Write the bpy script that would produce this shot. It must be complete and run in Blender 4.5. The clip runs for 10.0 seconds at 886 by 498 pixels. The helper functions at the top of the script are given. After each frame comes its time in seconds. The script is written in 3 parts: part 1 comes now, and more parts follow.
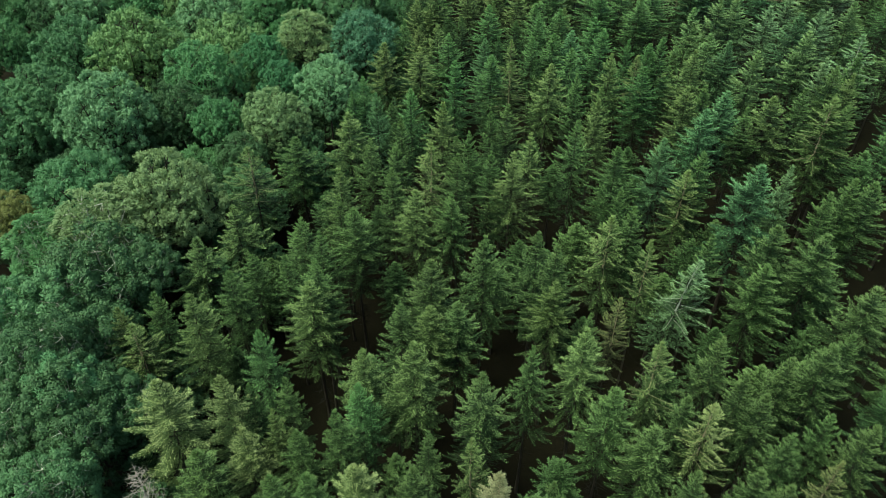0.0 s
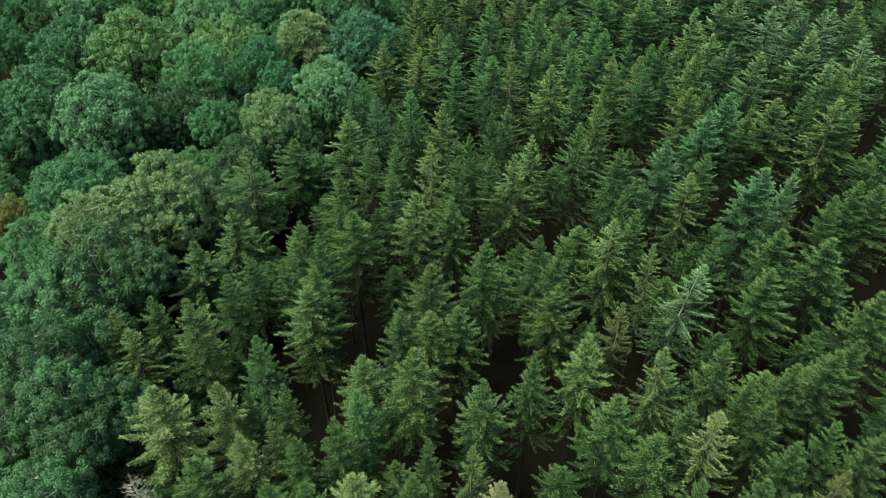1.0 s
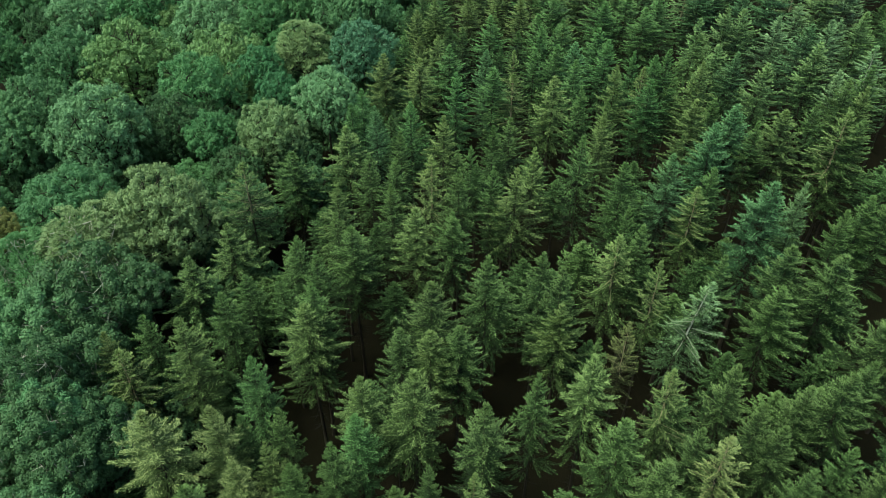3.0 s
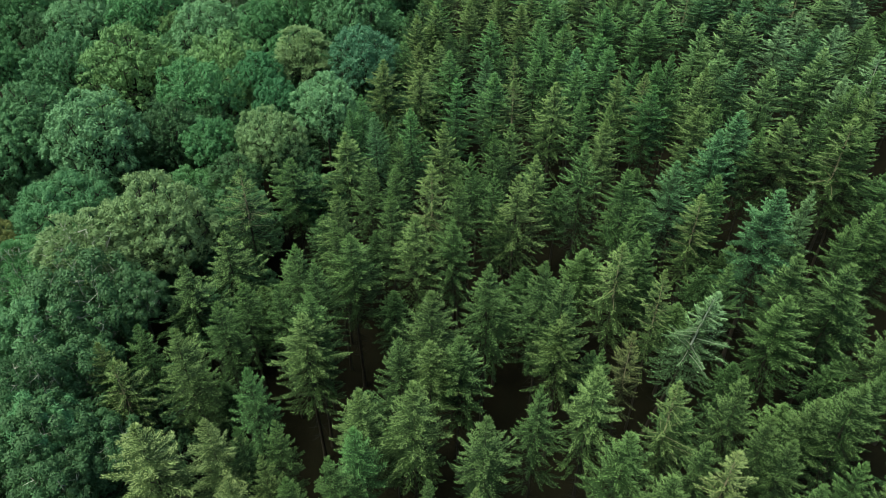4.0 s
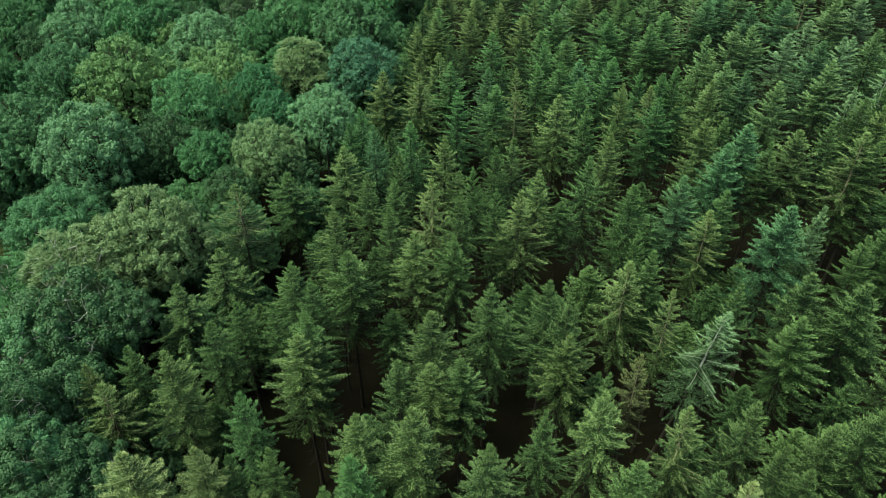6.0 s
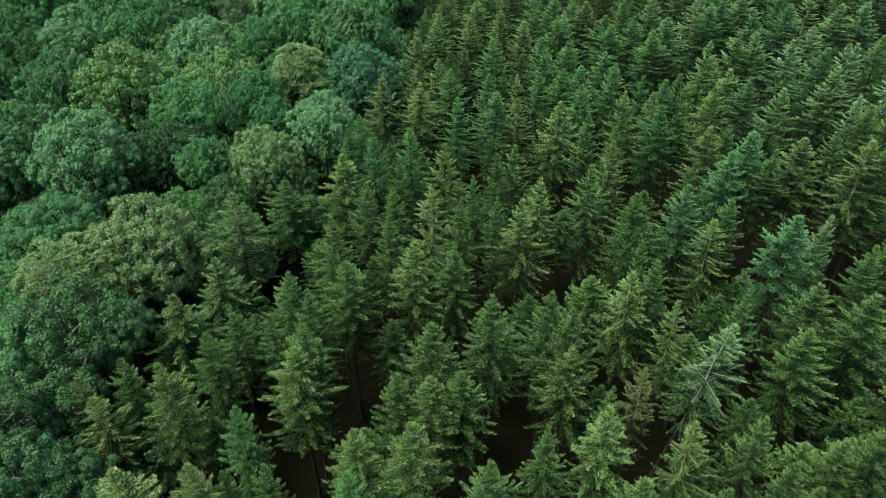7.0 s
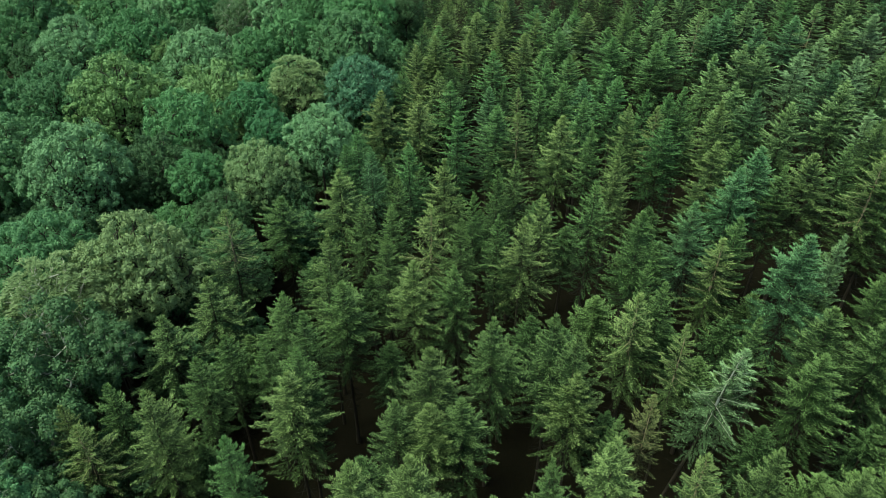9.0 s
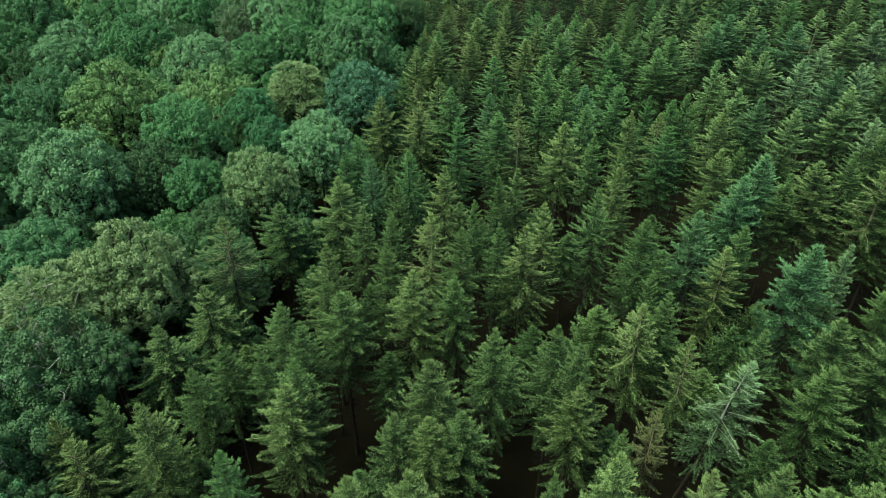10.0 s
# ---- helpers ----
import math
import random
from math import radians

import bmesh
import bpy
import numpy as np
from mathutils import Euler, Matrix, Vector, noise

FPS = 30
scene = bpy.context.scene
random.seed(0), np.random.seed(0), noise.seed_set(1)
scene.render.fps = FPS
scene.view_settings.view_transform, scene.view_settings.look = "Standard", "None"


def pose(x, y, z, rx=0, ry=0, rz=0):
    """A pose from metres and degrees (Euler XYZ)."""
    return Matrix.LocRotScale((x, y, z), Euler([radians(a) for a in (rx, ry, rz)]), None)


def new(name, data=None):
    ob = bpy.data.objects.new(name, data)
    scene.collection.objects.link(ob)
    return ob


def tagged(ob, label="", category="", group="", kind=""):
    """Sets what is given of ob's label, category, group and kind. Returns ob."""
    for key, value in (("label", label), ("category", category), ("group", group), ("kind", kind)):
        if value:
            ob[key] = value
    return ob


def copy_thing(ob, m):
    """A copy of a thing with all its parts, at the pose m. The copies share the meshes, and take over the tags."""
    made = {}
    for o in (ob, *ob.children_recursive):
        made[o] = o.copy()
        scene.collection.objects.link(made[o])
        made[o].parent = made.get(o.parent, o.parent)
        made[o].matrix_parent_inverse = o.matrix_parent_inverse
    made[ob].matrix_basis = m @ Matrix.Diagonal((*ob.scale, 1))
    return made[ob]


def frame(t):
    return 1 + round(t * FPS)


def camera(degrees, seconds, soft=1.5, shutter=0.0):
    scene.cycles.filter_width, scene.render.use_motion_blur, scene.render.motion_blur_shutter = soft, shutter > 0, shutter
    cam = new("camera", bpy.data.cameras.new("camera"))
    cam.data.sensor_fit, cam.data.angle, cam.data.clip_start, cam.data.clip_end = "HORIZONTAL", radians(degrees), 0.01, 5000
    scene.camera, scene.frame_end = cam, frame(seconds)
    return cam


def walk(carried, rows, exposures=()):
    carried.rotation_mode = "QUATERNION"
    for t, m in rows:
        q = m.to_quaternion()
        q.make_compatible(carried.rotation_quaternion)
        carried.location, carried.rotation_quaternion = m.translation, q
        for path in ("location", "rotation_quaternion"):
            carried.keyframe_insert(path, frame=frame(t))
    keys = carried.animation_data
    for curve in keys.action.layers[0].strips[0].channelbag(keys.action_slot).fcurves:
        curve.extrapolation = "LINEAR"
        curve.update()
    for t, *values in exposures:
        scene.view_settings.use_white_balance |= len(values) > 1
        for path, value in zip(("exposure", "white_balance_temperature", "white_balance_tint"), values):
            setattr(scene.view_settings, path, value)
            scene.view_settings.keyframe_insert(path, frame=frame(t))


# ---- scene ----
cam = camera(64.61, 10.0, soft=0.8)
PATH = [
    (0.0, 0.000, 0.000, 67.000, 50.656, -0.090, -0.036),
    (0.5, -0.000, 0.419, 66.922, 50.638, -0.090, -0.029),
    (1.0, -0.002, 0.856, 66.837, 50.617, -0.071, -0.035),
    (1.5, -0.005, 1.308, 66.734, 50.722, -0.029, -0.045),
    (2.0, -0.007, 1.768, 66.602, 50.888, -0.040, -0.036),
    (2.5, -0.010, 2.234, 66.443, 51.090, -0.032, -0.021),
    (4.0, -0.030, 3.681, 65.889, 51.721, -0.023, -0.007),
    (4.5, -0.036, 4.152, 65.700, 51.941, -0.015, -0.010),
    (5.0, -0.043, 4.625, 65.524, 52.161, -0.012, -0.001),
    (5.5, -0.047, 5.117, 65.362, 52.366, -0.011, 0.022),
    (7.0, -0.039, 6.744, 64.891, 52.979, -0.009, 0.036),
    (7.5, -0.034, 7.314, 64.726, 53.187, -0.014, 0.017),
    (8.0, -0.032, 7.891, 64.562, 53.384, -0.022, 0.000),
    (8.5, -0.035, 8.447, 64.421, 53.578, -0.047, 0.002),
    (9.0, -0.042, 8.978, 64.303, 53.775, -0.054, 0.026),
    (9.5, -0.048, 9.491, 64.192, 53.962, -0.069, 0.052),
    (10.0, -0.051, 10.000, 64.076, 54.149, -0.080, 0.064),
]
walk(cam, [(t, pose(x, y, z, rx, ry, rz)) for t, x, y, z, rx, ry, rz in PATH], exposures=[(0, 1.89, 6850, -19), (10, 1.89, 6850, -19)])

# ---- light ----
SUN_HEIGHT, SUN_TURN = 62, 250
world = bpy.data.worlds.new("overcast_sky")
scene.world = world
world.use_nodes = True
wn = world.node_tree
sky = wn.nodes.new("ShaderNodeTexSky")
sky.sky_type = "NISHITA"
sky.sun_disc = False
sky.sun_elevation, sky.sun_rotation = radians(SUN_HEIGHT), radians(SUN_TURN)
sky.air_density, sky.dust_density, sky.ozone_density = 1.0, 2.0, 1.0
wn.links.new(sky.outputs[0], wn.nodes["Background"].inputs[0])
wn.nodes["Background"].inputs[1].default_value = 0.05

lamp = bpy.data.lights.new("sun", "SUN")
lamp.energy, lamp.angle, lamp.color = 1.5, radians(40), (1.0, 0.98, 0.93)
sun = new("sun", lamp)
sun.rotation_euler = Euler((radians(90 - SUN_HEIGHT), 0, radians(180 - SUN_TURN)))


# ---- materials ----
def shader(name):
    m = bpy.data.materials.new(name)
    m.use_nodes = True
    t = m.node_tree
    return m, t, t.nodes["Principled BSDF"], t.nodes["Material Output"]


def node(t, kind, **values):
    n = t.nodes.new(kind)
    for key, value in values.items():
        n.inputs[key.replace("_", " ")].default_value = value
    return n


def mixed(t, a, b, fac, how="MIX"):
    n = t.nodes.new("ShaderNodeMix")
    n.data_type, n.blend_type = "RGBA", how
    for socket, value in ((n.inputs[0], fac), (n.inputs[6], a), (n.inputs[7], b)):
        if isinstance(value, bpy.types.NodeSocket):
            t.links.new(value, socket)
        elif isinstance(value, float):
            socket.default_value = value
        else:
            socket.default_value = (*value, 1)
    return n.outputs[2]


def foliage(name, deep, fresh, thin=0.04, gloss=0.5, patch=1.3, least=0.30, blotch=0.45):
    """Leaves or needles: two tones, mixed leaf by leaf and patch by patch, and a little light through them."""
    m, t, bsdf, out = shader(name)
    geo = t.nodes.new("ShaderNodeNewGeometry")
    info = t.nodes.new("ShaderNodeObjectInfo")
    place = t.nodes.new("ShaderNodeTexCoord")
    cloud = node(t, "ShaderNodeTexNoise", Scale=patch, Detail=3.0, Roughness=0.6)
    t.links.new(place.outputs["Object"], cloud.inputs["Vector"])
    spread = t.nodes.new("ShaderNodeMapRange")
    spread.inputs[1].default_value, spread.inputs[2].default_value = 0.36, 0.66
    t.links.new(cloud.outputs["Fac"], spread.inputs[0])
    part_way = t.nodes.new("ShaderNodeMapRange")
    part_way.inputs[3].default_value, part_way.inputs[4].default_value = least, 0.85
    t.links.new(geo.outputs["Random Per Island"], part_way.inputs[0])
    leaf = mixed(t, deep, fresh, part_way.outputs[0])
    tone = mixed(t, deep, leaf, spread.outputs[0])
    tone = mixed(t, leaf, tone, blotch)
    hue = t.nodes.new("ShaderNodeHueSaturation")
    t.links.new(tone, hue.inputs["Color"])
    for low, high, slot, seed in ((0.492, 0.508, 0, 1.0), (0.90, 1.10, 2, 7.31)):
        step = t.nodes.new("ShaderNodeMath")
        step.operation = "MULTIPLY"
        step.inputs[1].default_value = seed
        t.links.new(info.outputs["Random"], step.inputs[0])
        wrap = t.nodes.new("ShaderNodeMath")
        wrap.operation = "FRACT"
        t.links.new(step.outputs[0], wrap.inputs[0])
        span = t.nodes.new("ShaderNodeMapRange")
        span.inputs[3].default_value, span.inputs[4].default_value = low, high
        t.links.new(wrap.outputs[0], span.inputs[0])
        t.links.new(span.outputs[0], hue.inputs[slot])
    t.links.new(hue.outputs[0], bsdf.inputs["Base Color"])
    bsdf.inputs["Roughness"].default_value = gloss
    bsdf.inputs["Specular IOR Level"].default_value = 0.15
    glow = t.nodes.new("ShaderNodeBsdfTranslucent")
    t.links.new(hue.outputs[0], glow.inputs[0])
    both = t.nodes.new("ShaderNodeMixShader")
    both.inputs[0].default_value = thin
    t.links.new(bsdf.outputs[0], both.inputs[1])
    t.links.new(glow.outputs[0], both.inputs[2])
    t.links.new(both.outputs[0], out.inputs[0])
    return m


def bark(name, dark, light, scale=6.0):
    m, t, bsdf, out = shader(name)
    place = t.nodes.new("ShaderNodeTexCoord")
    squash = t.nodes.new("ShaderNodeMapping")
    squash.inputs["Scale"].default_value = (1, 1, 0.2)
    t.links.new(place.outputs["Object"], squash.inputs[0])
    grain = node(t, "ShaderNodeTexNoise", Scale=scale, Detail=6.0, Roughness=0.7)
    stain = node(t, "ShaderNodeTexNoise", Scale=0.6, Detail=2.0)
    t.links.new(squash.outputs[0], grain.inputs["Vector"])
    t.links.new(place.outputs["Object"], stain.inputs["Vector"])
    tone = mixed(t, dark, light, grain.outputs["Fac"])
    tone = mixed(t, tone, dark, stain.outputs["Fac"])
    t.links.new(tone, bsdf.inputs["Base Color"])
    bump = node(t, "ShaderNodeBump", Strength=0.6, Distance=0.03)
    t.links.new(grain.outputs["Fac"], bump.inputs["Height"])
    t.links.new(bump.outputs[0], bsdf.inputs["Normal"])
    bsdf.inputs["Roughness"].default_value = 0.9
    bsdf.inputs["Specular IOR Level"].default_value = 0.1
    return m


# needles set darker than the tips, so lower crowns read as shaded
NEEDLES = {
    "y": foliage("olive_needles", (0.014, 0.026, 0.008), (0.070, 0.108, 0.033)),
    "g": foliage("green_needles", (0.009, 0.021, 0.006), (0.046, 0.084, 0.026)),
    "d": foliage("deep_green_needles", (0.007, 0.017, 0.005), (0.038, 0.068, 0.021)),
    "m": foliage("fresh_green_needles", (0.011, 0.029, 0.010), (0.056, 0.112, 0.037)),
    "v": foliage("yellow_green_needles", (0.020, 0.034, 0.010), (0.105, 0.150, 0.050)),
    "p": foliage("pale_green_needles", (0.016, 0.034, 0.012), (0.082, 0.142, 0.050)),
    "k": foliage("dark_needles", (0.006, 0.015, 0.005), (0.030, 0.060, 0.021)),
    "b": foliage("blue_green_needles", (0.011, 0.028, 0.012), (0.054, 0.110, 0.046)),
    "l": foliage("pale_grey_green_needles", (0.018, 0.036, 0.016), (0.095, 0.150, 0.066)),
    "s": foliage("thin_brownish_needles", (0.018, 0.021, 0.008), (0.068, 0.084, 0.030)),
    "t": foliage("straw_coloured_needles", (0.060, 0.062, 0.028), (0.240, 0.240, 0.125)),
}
# fresh shoot colours, kept bright against the needles so crown tops look lit
LIT_FRESH = dict(y=(0.345, 0.450, 0.168), g=(0.240, 0.365, 0.130), p=(0.370, 0.535, 0.220), v=(0.430, 0.510, 0.215), d=(0.240, 0.345, 0.128), m=(0.252, 0.440, 0.160), k=(0.155, 0.258, 0.094), b=(0.250, 0.440, 0.200),
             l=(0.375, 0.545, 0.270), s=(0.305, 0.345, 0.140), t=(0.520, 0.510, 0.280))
LIT_TIPS = {k: foliage("fresh_lit_tips_" + k, tuple(0.68 * v for v in c), c) for k, c in LIT_FRESH.items()}
LEAVES = {
    "y": foliage("olive_leaves", (0.042, 0.084, 0.028), (0.199, 0.326, 0.125), 0.10, 0.5, 0.5, 0.62, 0.22),
    "Y": foliage("yellow_green_leaves", (0.048, 0.082, 0.031), (0.258, 0.358, 0.160), 0.10, 0.5, 0.5, 0.50, 0.22),
    "g": foliage("green_leaves", (0.028, 0.073, 0.027), (0.134, 0.280, 0.112), 0.10, 0.5, 0.5, 0.62, 0.22),
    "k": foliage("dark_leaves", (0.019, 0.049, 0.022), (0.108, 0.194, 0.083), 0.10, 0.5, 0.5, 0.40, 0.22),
    "l": foliage("light_green_leaves", (0.042, 0.101, 0.042), (0.221, 0.389, 0.190), 0.10, 0.5, 0.5, 0.62, 0.22),
    "t": foliage("cool_green_leaves", (0.032, 0.076, 0.032), (0.142, 0.276, 0.122), 0.10, 0.5, 0.5, 0.55, 0.22),
    "T": foliage("teal_leaves", (0.018, 0.065, 0.028), (0.105, 0.250, 0.105), 0.10, 0.5, 0.5, 0.55, 0.22),
    "S": foliage("silvery_leaves", (0.019, 0.071, 0.038), (0.176, 0.332, 0.190), 0.12, 0.35, 0.5, 0.15, 0.22),
    "O": foliage("golden_green_leaves", (0.071, 0.085, 0.024), (0.314, 0.332, 0.114), 0.10, 0.5, 0.5, 0.5, 0.22),
    "s": foliage("thin_grey_green_leaves", (0.048, 0.073, 0.031), (0.165, 0.262, 0.122), 0.10, 0.5, 0.5, 0.5, 0.22),
}
SPRUCE_BARK = bark("spruce_bark", (0.026, 0.020, 0.015), (0.090, 0.075, 0.058))
PALE_BARK = bark("pale_spruce_bark", (0.220, 0.165, 0.110), (0.480, 0.400, 0.300))
TWIG_BARK = bark("dead_twig_bark", (0.012, 0.011, 0.009), (0.036, 0.033, 0.027))
OAK_BARK = bark("broadleaf_bark", (0.030, 0.026, 0.020), (0.100, 0.092, 0.072))
GREY_BARK = bark("grey_bare_branch_bark", (0.380, 0.365, 0.310), (0.660, 0.640, 0.570))
DEAD_WOOD = bark("bleached_dead_wood", (0.260, 0.220, 0.190), (0.520, 0.470, 0.430), 12.0)

SOIL, t, bsdf, out = shader("needle_litter")
place = t.nodes.new("ShaderNodeTexCoord")
coarse = node(t, "ShaderNodeTexNoise", Scale=0.35, Detail=4.0, Roughness=0.65)
fine = node(t, "ShaderNodeTexNoise", Scale=9.0, Detail=6.0, Roughness=0.75)
for n in (coarse, fine):
    t.links.new(place.outputs["Object"], n.inputs["Vector"])
# both tones sit below real litter, so part of the gap shade is colour
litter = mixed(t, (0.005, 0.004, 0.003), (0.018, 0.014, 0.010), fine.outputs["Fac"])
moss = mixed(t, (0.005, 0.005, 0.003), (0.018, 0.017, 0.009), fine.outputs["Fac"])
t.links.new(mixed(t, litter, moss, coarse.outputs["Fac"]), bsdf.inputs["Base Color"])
bump = node(t, "ShaderNodeBump", Strength=0.8, Distance=0.08)
t.links.new(fine.outputs["Fac"], bump.inputs["Height"])
t.links.new(bump.outputs[0], bsdf.inputs["Normal"])
bsdf.inputs["Roughness"].default_value = 0.95
bsdf.inputs["Specular IOR Level"].default_value = 0.02


# ---- the hillside ----
def canopy(x, y):
    """Mean height of the tree tops: the slope rises towards +x."""
    x = min(max(x, -110.0), 85.0) / 50
    y = (min(max(y, -20.0), 102.5) - 60) / 50
    return 27.2 + 4.083 * x + 5.019 * y + 2.813 * x * y - 9.912 * max(y, 0) ** 2 + 1.812 * max(x, 0) ** 2


def ground(x, y):
    bumps = 0.5 * noise.noise((x * 0.06, y * 0.06, 3.1)) + 0.15 * noise.noise((x * 0.35, y * 0.35, 7.7))
    return canopy(x, y) - 21.0 + bumps


def mesh_of(name, verts, faces, *materials):
    me = bpy.data.meshes.new(name)
    me.from_pydata(verts, [], faces)
    for m in materials:
        me.materials.append(m)
    return me


STEPS = 150
lines_x = [math.copysign(abs(s) * 130 + abs(s) ** 5 * 1900, s) for s in (2 * i / STEPS - 1 for i in range(STEPS + 1))]
lines_y = [70 + v for v in lines_x]
verts = [(x, y, ground(x, y)) for y in lines_y for x in lines_x]
faces = [(j * (STEPS + 1) + i, j * (STEPS + 1) + i + 1, (j + 1) * (STEPS + 1) + i + 1, (j + 1) * (STEPS + 1) + i)
         for j in range(STEPS) for i in range(STEPS)]
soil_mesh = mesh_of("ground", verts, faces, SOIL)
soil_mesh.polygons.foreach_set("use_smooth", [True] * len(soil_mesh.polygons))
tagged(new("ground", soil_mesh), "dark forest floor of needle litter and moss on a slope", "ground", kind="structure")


# ---- tree building ----
class Cloud:
    """Collects loose little leaves and thin limbs for one mesh."""

    def __init__(self):
        self.verts, self.faces, self.slots, self.count = [], [], [], 0

    def add(self, block, faces, slot=0):
        self.verts.append(block)
        self.slots.append(np.full(len(faces), slot, dtype=np.int32))
        self.faces.append(self.count + np.asarray(faces))
        self.count += len(block)

    def spray(self, base, tip, side):
        """Leaves: long diamonds from base to tip, side being half their width."""
        mid = base + (tip - base) * 0.45
        self.add(np.stack((base, mid + side, tip, mid - side), 1).reshape(-1, 3), np.arange(len(base) * 4).reshape(-1, 4))

    def needle(self, base, tip, side, slot=0):
        """Needle sprays: slim pointed tongues. Slot 1 is the pale fresh growth, which also paints the top light."""
        self.add(np.stack((base + side, tip, base - side), 1).reshape(-1, 3), np.arange(len(base) * 3).reshape(-1, 3), slot)

    def limb(self, points, radii, sides=4):
        """A tapered limb along some points."""
        points = np.asarray(points, float)
        first = 0
        rings = []
        for k, p in enumerate(points):
            way = points[min(k + 1, len(points) - 1)] - points[max(k - 1, 0)]
            way /= np.linalg.norm(way) + 1e-9
            a = np.cross(way, (0.31, 0.9, 0.2))
            a /= np.linalg.norm(a)
            b = np.cross(way, a)
            turn = np.arange(sides) * 2 * math.pi / sides
            rings.append(p + radii[k] * (np.cos(turn)[:, None] * a + np.sin(turn)[:, None] * b))
        quads = [(first + k * sides + i, first + k * sides + (i + 1) % sides, first + (k + 1) * sides + (i + 1) % sides,
                  first + (k + 1) * sides + i) for k in range(len(points) - 1) for i in range(sides)]
        self.add(np.concatenate(rings), quads)

    def mesh(self, name, *materials):
        verts = np.concatenate(self.verts)
        loops = np.concatenate([f.ravel() for f in self.faces]).astype(np.int32)
        sizes = np.concatenate([np.full(len(f), f.shape[1], dtype=np.int32) for f in self.faces])
        me = bpy.data.meshes.new(name)
        me.vertices.add(len(verts))
        me.vertices.foreach_set("co", verts.ravel())
        me.loops.add(len(loops))
        me.loops.foreach_set("vertex_index", loops)
        me.polygons.add(len(sizes))
        me.polygons.foreach_set("loop_start", np.cumsum(sizes).astype(np.int32) - sizes)
        me.polygons.foreach_set("loop_total", sizes)
        me.polygons.foreach_set("material_index", np.concatenate(self.slots))
        for material in materials:
            me.materials.append(material)
        me.update(calc_edges=True)
        return me


def unit(v):
    return v / (np.linalg.norm(v, axis=-1, keepdims=True) + 1e-9)


# crown depth, depth at which it is widest, taper, whorl spacing, branches a whorl, droop, reach of the lower crown,
# width of a bough, how far its twigs hang
STYLES = {
    "A": dict(deep=11.5, sharp=4.8, power=0.92, gap=0.74, arms=8, droop=0.13, spread=1.25, wide=1.0, hang=0.10),
    "B": dict(deep=12.5, sharp=6.0, power=1.0, gap=0.84, arms=8, droop=0.20, spread=1.42, wide=0.64, hang=0.14),
    "C": dict(deep=11.5, sharp=5.2, power=1.0, gap=0.66, arms=7, droop=0.18, spread=1.28, wide=0.7, hang=0.20),
    "D": dict(deep=12.0, sharp=5.2, power=0.98, gap=0.74, arms=8, droop=0.14, spread=1.36, wide=0.9, hang=0.16),
}
TREE, REACH = 21.0, 2.0
UP = np.array((0.0, 0.0, 1.0))


